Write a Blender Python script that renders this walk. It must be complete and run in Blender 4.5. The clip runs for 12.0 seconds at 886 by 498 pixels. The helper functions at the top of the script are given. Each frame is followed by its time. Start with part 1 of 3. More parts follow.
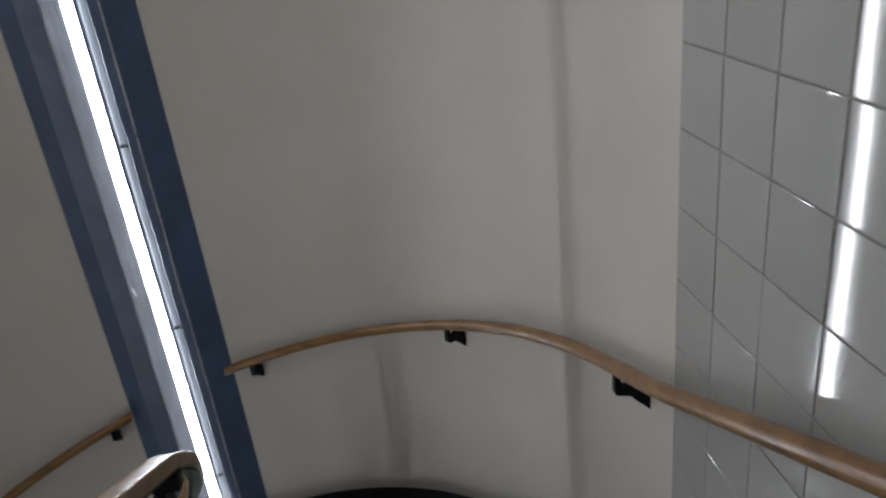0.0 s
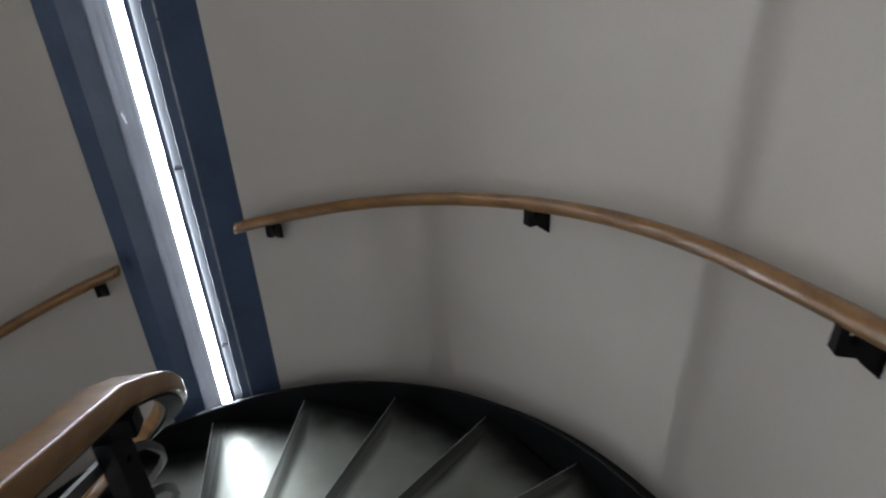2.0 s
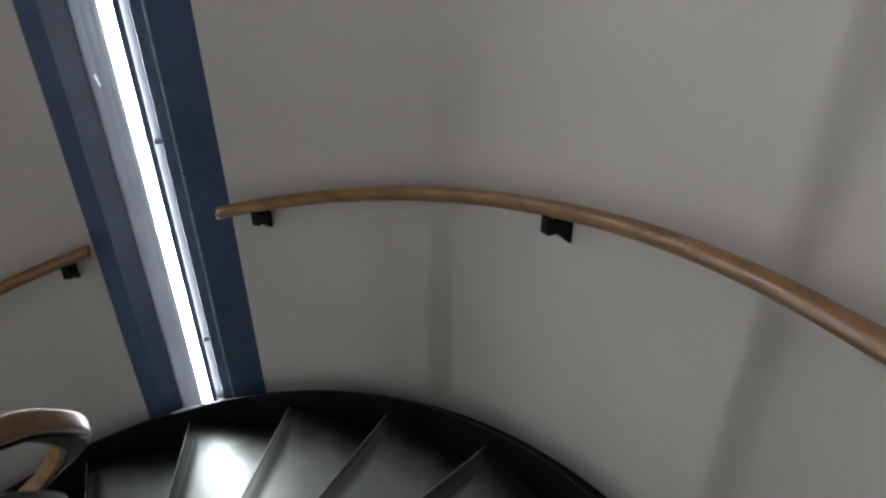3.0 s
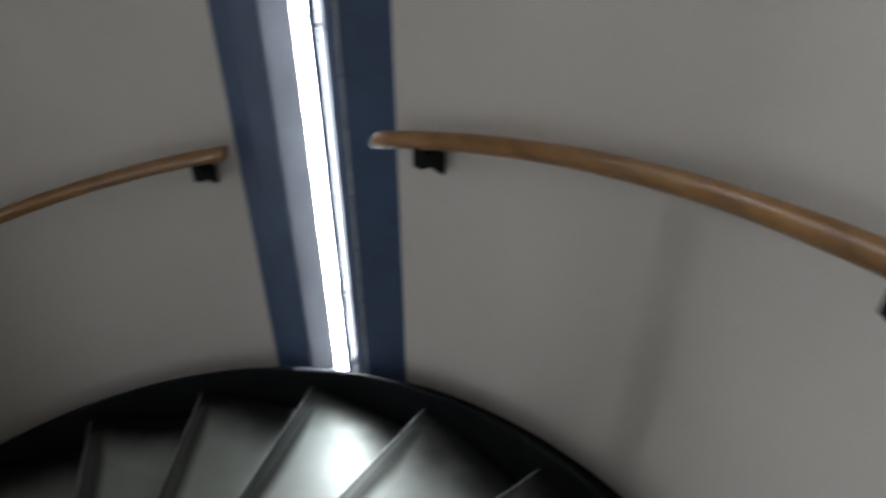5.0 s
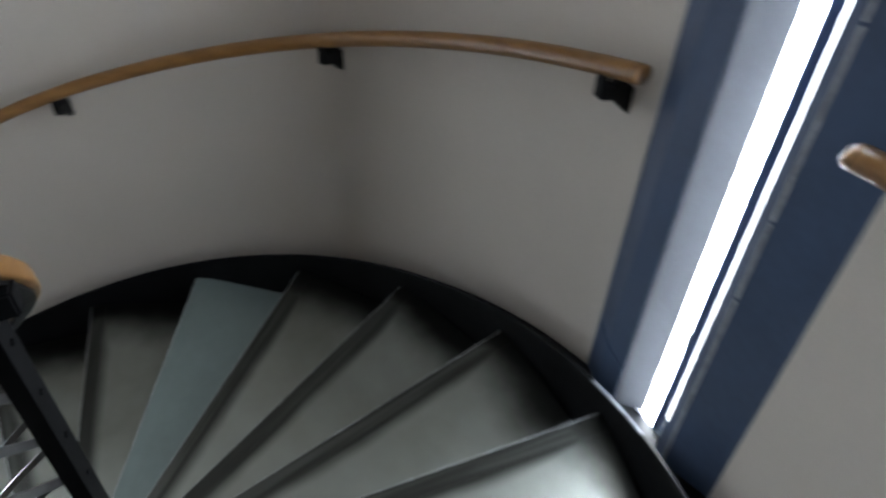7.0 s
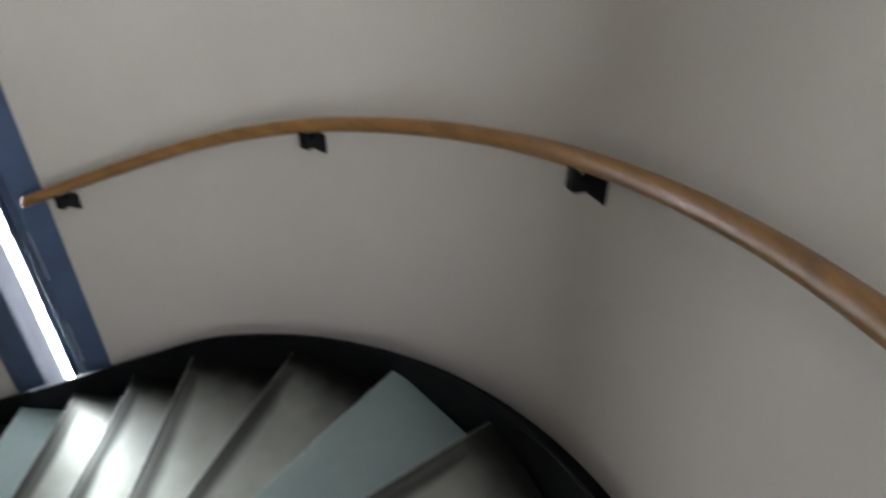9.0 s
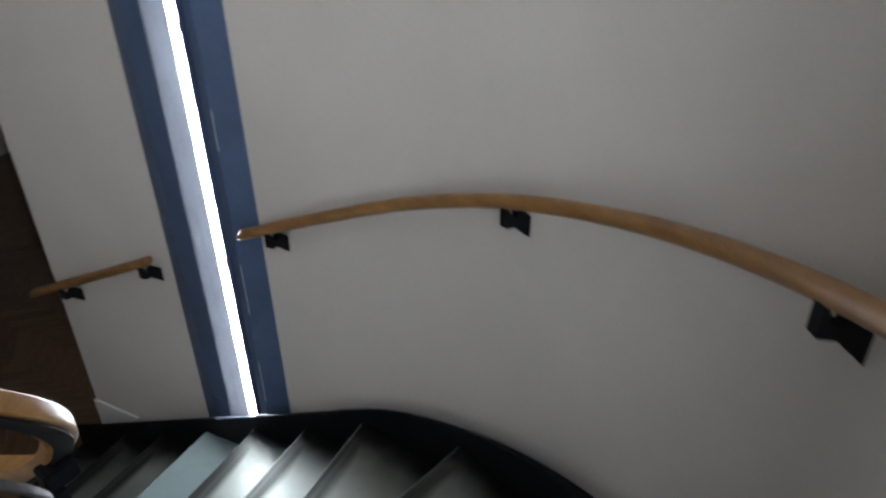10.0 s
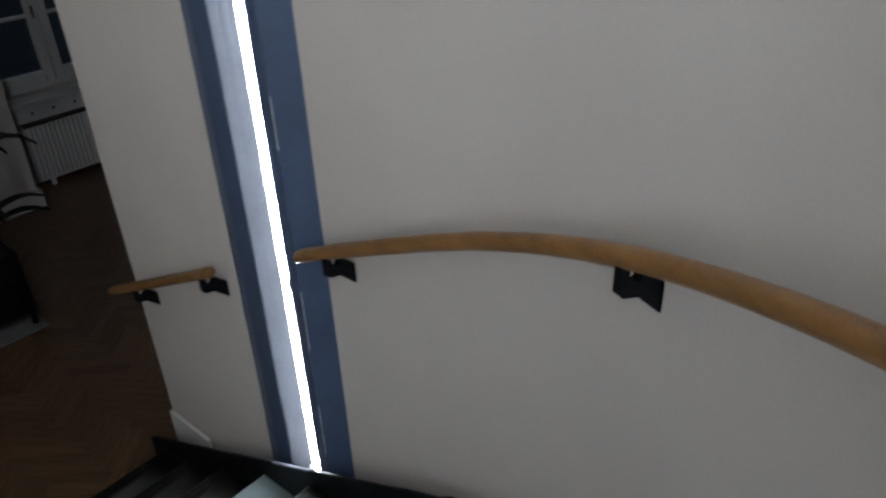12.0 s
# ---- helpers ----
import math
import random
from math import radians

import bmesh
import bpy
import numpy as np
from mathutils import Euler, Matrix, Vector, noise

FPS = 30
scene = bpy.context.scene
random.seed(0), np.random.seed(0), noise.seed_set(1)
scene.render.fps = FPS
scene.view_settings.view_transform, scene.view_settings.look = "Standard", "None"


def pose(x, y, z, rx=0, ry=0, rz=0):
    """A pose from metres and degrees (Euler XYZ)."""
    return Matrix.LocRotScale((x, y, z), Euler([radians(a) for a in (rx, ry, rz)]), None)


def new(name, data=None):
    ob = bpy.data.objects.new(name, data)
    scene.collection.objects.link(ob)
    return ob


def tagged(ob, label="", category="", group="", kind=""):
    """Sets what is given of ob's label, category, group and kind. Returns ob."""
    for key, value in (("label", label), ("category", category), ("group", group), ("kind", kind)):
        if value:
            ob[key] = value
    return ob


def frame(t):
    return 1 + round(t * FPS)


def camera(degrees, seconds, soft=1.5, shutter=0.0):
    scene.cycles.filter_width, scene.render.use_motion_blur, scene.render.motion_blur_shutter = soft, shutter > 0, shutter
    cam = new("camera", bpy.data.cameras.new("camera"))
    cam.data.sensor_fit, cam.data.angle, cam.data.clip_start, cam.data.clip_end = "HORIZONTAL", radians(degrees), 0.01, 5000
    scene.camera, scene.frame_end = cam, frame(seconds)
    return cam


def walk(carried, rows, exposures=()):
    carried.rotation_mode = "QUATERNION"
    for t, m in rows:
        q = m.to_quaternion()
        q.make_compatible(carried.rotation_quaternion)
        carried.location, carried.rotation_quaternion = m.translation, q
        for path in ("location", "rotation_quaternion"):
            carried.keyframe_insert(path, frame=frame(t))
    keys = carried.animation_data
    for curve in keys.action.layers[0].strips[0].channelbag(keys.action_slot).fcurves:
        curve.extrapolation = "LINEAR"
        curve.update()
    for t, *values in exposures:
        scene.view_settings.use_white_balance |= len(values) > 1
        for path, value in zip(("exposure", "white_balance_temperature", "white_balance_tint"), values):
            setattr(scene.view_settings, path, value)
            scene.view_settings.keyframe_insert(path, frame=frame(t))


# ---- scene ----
cam = camera(61.39, 12.0, soft=2.3, shutter=0.5)

# the line walked: seconds, place, heading, tilt, lean
PATH = [
    (0.0, 0.764, -1.807, 2.111, 73.99, -24.20, -6.78),
    (0.5, 0.714, -1.609, 2.063, 70.86, -25.24, -3.95),
    (1.0, 0.698, -1.465, 2.007, 74.66, -28.48, -3.06),
    (1.5, 0.787, -1.301, 1.916, 77.17, -34.35, -3.27),
    (2.0, 0.775, -1.073, 1.761, 76.86, -34.65, -2.31),
    (2.5, 0.792, -0.928, 1.662, 76.65, -35.48, 1.54),
    (3.0, 0.919, -0.775, 1.583, 79.46, -35.25, -0.00),
    (3.2, 0.950, -0.679, 1.527, 81.02, -35.32, -1.04),
    (4.8, 1.081, -0.093, 1.213, 95.41, -37.69, 1.07),
    (5.0, 1.091, -0.009, 1.135, 103.03, -38.76, 0.23),
    (5.5, 1.112, 0.110, 1.099, 118.51, -42.42, -0.50),
    (6.0, 1.119, 0.346, 0.933, 122.44, -43.74, 3.91),
    (6.5, 1.118, 0.518, 0.873, 131.13, -44.38, 3.28),
    (7.0, 0.980, 0.648, 0.764, 148.43, -44.11, 2.91),
    (7.2, 0.939, 0.699, 0.734, 154.82, -43.96, 3.18),
    (8.8, 0.469, 1.170, 0.476, 177.96, -39.32, 4.25),
    (9.0, 0.376, 1.216, 0.468, 185.03, -39.29, 0.98),
    (9.3, 0.320, 1.213, 0.407, 192.33, -35.10, 0.07),
    (9.5, 0.284, 1.222, 0.339, 195.21, -33.16, 1.17),
    (10.0, 0.099, 1.283, 0.287, 207.58, -32.08, -0.93),
    (10.5, -0.047, 1.190, 0.166, 214.53, -27.80, 2.57),
    (11.0, -0.167, 1.144, 0.157, 218.55, -29.01, 0.72),
    (11.5, -0.272, 1.129, 0.121, 221.14, -31.00, -1.22),
    (12.0, -0.526, 1.111, -0.001, 221.73, -30.48, -2.26),
]
walk(cam, [(t, pose(x, y, z, 90 + p, 0, w - 90) @ pose(0, 0, 0, 0, 0, r)) for t, x, y, z, w, p, r in PATH],
     exposures=[(0.0, 0.05, 6500, 10), (2.5, 0.13, 6450, 10), (3.2, 0.13, 6430, 10), (5.0, 0.36, 6400, 9), (6.5, 0.6, 6400, 9), (7.2, 0.82, 6200, 8), (8.8, 1.24, 6500, 10),
                (9.0, 1.24, 6500, 10), (9.5, 1.08, 6350, 10), (10.0, 1.0, 6150, 10), (12.0, 0.88, 6150, 10)])

# ---- light ----
TUBE = 41.0          # strength of the strip lamps
world = bpy.data.worlds.new("dusk")
scene.world = world
world.use_nodes = True
_sky = world.node_tree.nodes.new("ShaderNodeTexSky")
_sky.sky_type, _sky.sun_disc = "NISHITA", False
_sky.sun_elevation, _sky.sun_rotation = radians(12), radians(40)
world.node_tree.links.new(_sky.outputs[0], world.node_tree.nodes["Background"].inputs[0])
world.node_tree.nodes["Background"].inputs[1].default_value = 0.014


# ---- materials ----
def material(name, color, rough=0.5, metal=0.0, var=0.1, scale=6.0, fine=90.0, bump=0.1, tint=None, spec=0.5, island=0.0, stretch=(1, 1, 1), coat=0.0, worn=0.07):
    """Paint, wood or steel: a base colour that varies at two scales, with worn gloss and fine relief."""
    m = bpy.data.materials.new(name)
    m.use_nodes = True
    n, l = m.node_tree.nodes, m.node_tree.links
    b = n["Principled BSDF"]
    tc = n.new("ShaderNodeTexCoord")
    mp = n.new("ShaderNodeMapping")
    mp.inputs["Scale"].default_value = stretch
    l.new(tc.outputs["Object"], mp.inputs[0])
    big, small = n.new("ShaderNodeTexNoise"), n.new("ShaderNodeTexNoise")
    big.inputs["Scale"].default_value, big.inputs["Detail"].default_value = scale, 5
    small.inputs["Scale"].default_value, small.inputs["Detail"].default_value = fine, 4
    for t in (big, small):
        l.new(mp.outputs[0], t.inputs["Vector"])
    add = n.new("ShaderNodeMath")
    add.operation = "MULTIPLY_ADD"
    add.inputs[1].default_value = 0.45
    l.new(small.outputs[0], add.inputs[0])
    l.new(big.outputs[0], add.inputs[2])
    ramp = n.new("ShaderNodeMapRange")
    ramp.inputs["From Min"].default_value, ramp.inputs["From Max"].default_value = 0.5, 0.95
    l.new(add.outputs[0], ramp.inputs[0])
    mix = n.new("ShaderNodeMix")
    mix.data_type = "RGBA"
    c2 = tint if tint else tuple(c * (1 - 2 * var) for c in color)
    mix.inputs["A"].default_value = (*[min(1, c * (1 + var)) for c in color], 1)
    mix.inputs["B"].default_value = (*c2, 1)
    l.new(ramp.outputs[0], mix.inputs["Factor"])
    out = mix.outputs["Result"]
    if island:
        oi = n.new("ShaderNodeObjectInfo")
        hs = n.new("ShaderNodeHueSaturation")
        mr = n.new("ShaderNodeMapRange")
        mr.inputs["To Min"].default_value, mr.inputs["To Max"].default_value = 1 - island, 1 + island
        l.new(oi.outputs["Random"], mr.inputs[0])
        l.new(mr.outputs[0], hs.inputs["Value"])
        l.new(out, hs.inputs["Color"])
        out = hs.outputs[0]
    l.new(out, b.inputs["Base Color"])
    rr = n.new("ShaderNodeMapRange")
    rr.inputs["To Min"].default_value, rr.inputs["To Max"].default_value = max(0.02, rough - worn), min(1, rough + worn)
    l.new(add.outputs[0], rr.inputs[0])
    l.new(rr.outputs[0], b.inputs["Roughness"])
    b.inputs["Metallic"].default_value = metal
    b.inputs["Specular IOR Level"].default_value = spec
    b.inputs["Coat Weight"].default_value = coat
    b.inputs["Coat Roughness"].default_value = 0.15
    if bump:
        bp = n.new("ShaderNodeBump")
        bp.inputs["Strength"].default_value, bp.inputs["Distance"].default_value = bump, 0.004
        l.new(add.outputs[0], bp.inputs["Height"])
        l.new(bp.outputs[0], b.inputs["Normal"])
    return m


def glow(name, color, strength, base=0.9):
    m = bpy.data.materials.new(name)
    m.use_nodes = True
    b = m.node_tree.nodes["Principled BSDF"]
    b.inputs["Base Color"].default_value = (base, base, base, 1)
    b.inputs["Emission Color"].default_value = (*color, 1)
    b.inputs["Emission Strength"].default_value = strength
    return m


def clear_glass(name):
    m = bpy.data.materials.new(name)
    m.use_nodes = True
    b = m.node_tree.nodes["Principled BSDF"]
    b.inputs["Transmission Weight"].default_value = 1
    b.inputs["Roughness"].default_value = 0.02
    b.inputs["IOR"].default_value = 1.45
    return m


PLASTER = material("matt_white_plaster", (0.645, 0.605, 0.555), 0.75, var=0.035, scale=1.3, fine=160, bump=0.06, spec=0.25)
TILE = material("glazed_white_tile", (0.47, 0.465, 0.45), 0.05, var=0.02, scale=4, fine=8, bump=0.0, island=0.03, worn=0.02)
GROUT = material("grey_grout", (0.30, 0.29, 0.27), 0.9, var=0.15, scale=20, bump=0.3)
BLUE = material("slate_blue_gloss_paint", (0.076, 0.113, 0.198), 0.30, var=0.08, scale=5, fine=60, bump=0.08)
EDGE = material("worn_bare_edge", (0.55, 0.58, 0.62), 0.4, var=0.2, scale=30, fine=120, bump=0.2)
RIM = material("lamp_lit_grey_steel", (0.17, 0.185, 0.21), 0.5, metal=0.3, var=0.25, scale=22, fine=120, bump=0.1)
TRAY = material("pale_enamel_tray", (0.22, 0.24, 0.27), 0.35, var=0.05, scale=6, bump=0.05)
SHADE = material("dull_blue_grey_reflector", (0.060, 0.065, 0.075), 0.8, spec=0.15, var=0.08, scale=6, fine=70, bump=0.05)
LAMP = glow("strip_lamp_glow", (0.91, 0.95, 1.0), TUBE)
LAMP_DEEP = glow("second_lamp_glow", (0.93, 0.96, 1.0), 7.0)
BLACK = material("black_satin_steel", (0.006, 0.0064, 0.0075), 0.45, spec=0.13, var=0.2, scale=8, fine=120, bump=0.1)
TREAD = material("dark_waxed_steel", (0.33, 0.356, 0.336), 0.35, metal=0.9, var=0.01, scale=1.6, fine=7, bump=0.0, worn=0.04, island=0.04, tint=(0.225, 0.235, 0.21))
PALE = material("pale_grey_green_paint", (0.19, 0.24, 0.24), 0.34, metal=0.3, var=0.05, scale=3, fine=30, bump=0.0, worn=0.03)
DARK = material("dark_matt_brown", (0.03, 0.026, 0.022), 0.6, var=0.2, scale=9, fine=90, bump=0.2)
STEEL = material("grey_brushed_steel", (0.22, 0.22, 0.225), 0.32, metal=0.9, var=0.12, scale=14, fine=150, bump=0.1)
OAK = material("varnished_oak", (0.262, 0.134, 0.042), 0.30, var=0.22, scale=5, fine=70, bump=0.08, stretch=(1.0, 1.0, 5.0), tint=(0.16, 0.078, 0.024), coat=0.2)
PARQUET = material("brown_oak_parquet", (0.135, 0.080, 0.043), 0.32, var=0.2, scale=6, fine=60, bump=0.08, stretch=(1, 6, 1), island=0.22)
WHITE = material("white_gloss_paint", (0.72, 0.71, 0.68), 0.35, var=0.03, scale=4, bump=0.04)
LEAF = material("dark_green_leaf", (0.018, 0.032, 0.012), 0.5, var=0.25, scale=20, bump=0.1)
RUG = material("pale_grey_rug", (0.22, 0.22, 0.215), 0.95, var=0.1, scale=30, fine=300, bump=0.4)
GLASS = clear_glass("window_glass")


def tread_shade(m, shade_color, low, high, lip):
    """Shade painted into the base colour of the sheet steel, which stays bare along the going.

    Darkens towards the wall for the cheek plate's shade and reflection, and in streaks along
    the folded front edge, lip metres deep, for its dimmer reflection."""
    n, l = m.node_tree.nodes, m.node_tree.links
    b = n["Principled BSDF"]
    old = b.inputs["Base Color"].links[0].from_socket

    def node(kind, op=None, **values):
        k = n.new("ShaderNode" + kind)
        if op:
            k.operation = op
        for name, v in values.items():
            k.inputs[name.replace("_", " ")].default_value = v
        return k

    def fade(source, a, b, up=True):
        k = node("MapRange", From_Min=a, From_Max=b, To_Min=0.0 if up else 1.0, To_Max=1.0 if up else 0.0)
        k.interpolation_type = "SMOOTHSTEP"
        l.new(source, k.inputs[0])
        return k.outputs[0]

    def sums(x, factor, y):
        k = node("Math", "MULTIPLY_ADD")
        l.new(x, k.inputs[0])
        k.inputs[1].default_value = factor
        l.new(y, k.inputs[2])
        return k.outputs[0]

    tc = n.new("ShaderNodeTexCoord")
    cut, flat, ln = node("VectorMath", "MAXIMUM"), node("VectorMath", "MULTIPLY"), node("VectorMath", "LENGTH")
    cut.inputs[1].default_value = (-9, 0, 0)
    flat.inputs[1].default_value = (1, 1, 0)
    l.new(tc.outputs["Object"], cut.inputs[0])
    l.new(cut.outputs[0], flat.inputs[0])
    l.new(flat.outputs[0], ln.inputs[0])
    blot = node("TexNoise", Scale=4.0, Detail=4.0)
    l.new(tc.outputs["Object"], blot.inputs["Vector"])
    # painted shade beside the cheek plate, its border broken by noise
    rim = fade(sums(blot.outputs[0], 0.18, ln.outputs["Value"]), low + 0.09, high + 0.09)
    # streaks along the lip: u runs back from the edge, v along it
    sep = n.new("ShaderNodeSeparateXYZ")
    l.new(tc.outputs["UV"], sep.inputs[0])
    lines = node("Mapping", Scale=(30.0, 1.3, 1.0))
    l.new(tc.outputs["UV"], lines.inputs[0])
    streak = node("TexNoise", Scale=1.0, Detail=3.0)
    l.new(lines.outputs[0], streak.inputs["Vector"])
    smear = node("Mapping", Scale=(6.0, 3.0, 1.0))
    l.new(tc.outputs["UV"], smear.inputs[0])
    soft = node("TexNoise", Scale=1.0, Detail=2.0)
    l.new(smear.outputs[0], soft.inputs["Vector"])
    # painted dark reflection of the front strip
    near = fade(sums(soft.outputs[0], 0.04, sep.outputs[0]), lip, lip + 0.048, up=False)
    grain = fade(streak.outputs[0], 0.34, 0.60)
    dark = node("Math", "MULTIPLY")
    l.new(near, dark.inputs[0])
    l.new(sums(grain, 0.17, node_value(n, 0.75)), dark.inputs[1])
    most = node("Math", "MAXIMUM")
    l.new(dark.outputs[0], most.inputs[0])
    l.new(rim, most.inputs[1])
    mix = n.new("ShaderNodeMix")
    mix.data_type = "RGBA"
    mix.inputs["B"].default_value = (*shade_color, 1)
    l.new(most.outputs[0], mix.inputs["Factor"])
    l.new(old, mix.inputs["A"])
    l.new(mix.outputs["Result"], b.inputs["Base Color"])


def node_value(n, v):
    k = n.new("ShaderNodeValue")
    k.outputs[0].default_value = v
    return k.outputs[0]


# shade colour, radii where it sets in by the wall, depth at the lip
tread_shade(TREAD, (0.026, 0.027, 0.0245), 1.38, 1.60, 0.070)


# ---- helpers ----
def part(name, bm, mat, parent=None, label="", smooth=False):
    """Links a bmesh as one mesh object under a thing or a part."""
    me = bpy.data.meshes.new(name)
    bmesh.ops.recalc_face_normals(bm, faces=bm.faces[:])
    if smooth:
        for f in bm.faces:
            f.smooth = True
    bm.to_mesh(me)
    bm.free()
    me.materials.append(mat)
    ob = new(name, me)
    if parent:
        ob.parent = parent
    return tagged(ob, label)


def thing(name, label, category, group="", kind="", at=(0, 0, 0)):
    ob = new(name)
    ob.location = at
    return tagged(ob, label, category, group, kind)


def box(bm, x0, y0, z0, x1, y1, z1, bevel=0.0):
    """A box between two corners, with its edges rounded off."""
    r = bmesh.ops.create_cube(bm, size=1)
    for v in r["verts"]:
        v.co = Vector((x0 if v.co.x < 0 else x1, y0 if v.co.y < 0 else y1, z0 if v.co.z < 0 else z1))
    if bevel:
        es = list({e for v in r["verts"] for e in v.link_edges})
        bmesh.ops.bevel(bm, geom=es, offset=bevel, segments=2, affect="EDGES", profile=0.7)
    return bm


def sweep(bm, rings, close=True, caps=True):
    """Skins a row of rings, each of as many points."""
    rows = [[bm.verts.new(p) for p in ring] for ring in rings]
    n = len(rows[0])
    for a, b in zip(rows, rows[1:]):
        for i in range(n if close else n - 1):
            j = (i + 1) % n
            bm.faces.new((a[i], a[j], b[j], b[i]))
    if caps and close:
        bm.faces.new(rows[0])
        bm.faces.new(rows[-1][::-1])
    return bm


# ---- plan: a stair in the shape of a U round a narrow well ----
R = 1.7582                 # outer wall of the half round
RISE, GOING = 0.155, 0.3145
STEP = math.pi / 11       # turn of one winder
OFF = GOING - 0.2886
FLOOR, UPPER, CEIL = -19 * RISE, 6 * RISE, 6 * RISE + 3.4
BEND = 0.195              # the half round runs on by this much before the upper flight goes straight
JAMB = R * 4.2187          # the outer wall ends here, counted along it


def along(s, inset=0.0, z=0.0):
    """A point on the outer wall, s metres along it from where the half round begins."""
    r = R - inset
    if s < -BEND * R:
        d = s + BEND * R
        c, q = math.cos(BEND), -math.sin(BEND)
        return Vector((r * c - d * q, r * q + d * c, z))
    if s > math.pi * R:
        return Vector((-r, math.pi * R - s, z))
    a = s / R
    return Vector((r * math.cos(a), r * math.sin(a), z))


def pitch_line(s):
    """Height of the line of nosings."""
    if s < -BEND * R:
        return -RISE * (1 - BEND / STEP + (s + BEND * R) / GOING)
    if s > math.pi * R:
        return -RISE * (12 + (s - math.pi * R + OFF) / GOING)
    return -RISE * (1 + s / R / STEP)


def soft_line(s, w=None):
    """The line of nosings with its two bends eased, the lower one more than the upper."""
    w = w or (0.32 if s < 2.5 else 0.68)
    return sum(pitch_line(s + w * (i - 4) / 4) for i in range(9)) / 9


def steps(s0, s1, d):
    n = max(1, math.ceil((s1 - s0) / d))
    return [s0 + (s1 - s0) * i / n for i in range(n + 1)]


def ribbon(s0, s1, profile, d=0.05):
    """Rings of a profile of (inset, height) carried along the wall; the heights come from a function of s."""
    return [[along(s, i, z) for i, z in profile(s)] for s in steps(s0, s1, d)]


A = lambda a: R * a
CH1 = (A(1.2370), A(1.5516))
CH2 = (A(3.4105), A(3.7187))
TILE_END = -BEND * R - 0.147


# ---- outer wall, in stretches between the lamp niches ----
def wall_stretch(name, s0, s1, z0, z1, inset=0.0, thick=0.25, label=""):
    bm = bmesh.new()
    sweep(bm, ribbon(s0, s1, lambda s: [(inset, z0), (inset, z1), (inset - thick, z1), (inset - thick, z0)], 0.06))
    ob = part(name, bm, PLASTER)
    return tagged(ob, label or "matt white plastered wall of the curved stairwell", "wall", kind="structure")


wall_a = wall_stretch("wall_east", -3.0, TILE_END, FLOOR - 0.2, CEIL, inset=-0.012)
wall_stretch("wall_curve_1", TILE_END, CH1[0], FLOOR - 0.2, CEIL)
wall_stretch("wall_curve_2", CH1[1], CH2[0], FLOOR - 0.2, CEIL)
wall_stretch("wall_curve_3", CH2[1], JAMB, FLOOR - 0.2, CEIL)
for i, (c0, c1) in enumerate((CH1, CH2)):
    wall_stretch("wall_niche_%d" % (i + 1), c0, c1, FLOOR - 0.2, CEIL, inset=-0.11, thick=0.14, label="plastered back of the lamp niche")


# ---- staircase ----
stair = thing("staircase", "black steel winding staircase with dark lacquered treads", "stairs", kind="structure")
INNER = 0.47              # where the treads end at the well
EDGE_IN = 0.1133


def nosing(k):
    """Outer and inner end of the front edge of step k."""
    if k <= 0:
        d = -(STEP - BEND) / STEP * GOING + k * GOING
        return along(-BEND * R + d, EDGE_IN), along(-BEND * R + d, R - INNER)
    if k >= 13:
        y = -(0.2886 + GOING * (k - 13))
        return Vector((-(R - EDGE_IN), y, 0)), Vector((-INNER, y, 0))
    a = (k - 1) * STEP
    c, s = math.cos(a), math.sin(a)
    return Vector(((R - EDGE_IN) * c, (R - EDGE_IN) * s, 0)), Vector((INNER * c + 0.02 * s, INNER * s - 0.02 * c, 0))


def slab(bm, quad, z0, z1):
    lo = [bm.verts.new((p.x, p.y, z0)) for p in quad]
    hi = [bm.verts.new((p.x, p.y, z1)) for p in quad]
    bm.faces.new(hi)
    bm.faces.new(lo[::-1])
    for i in range(4):
        j = (i + 1) % 4
        bm.faces.new((lo[i], lo[j], hi[j], hi[i]))
    return bm


def off_edge(o, i, back, way):
    return o + way * back, i + way * back


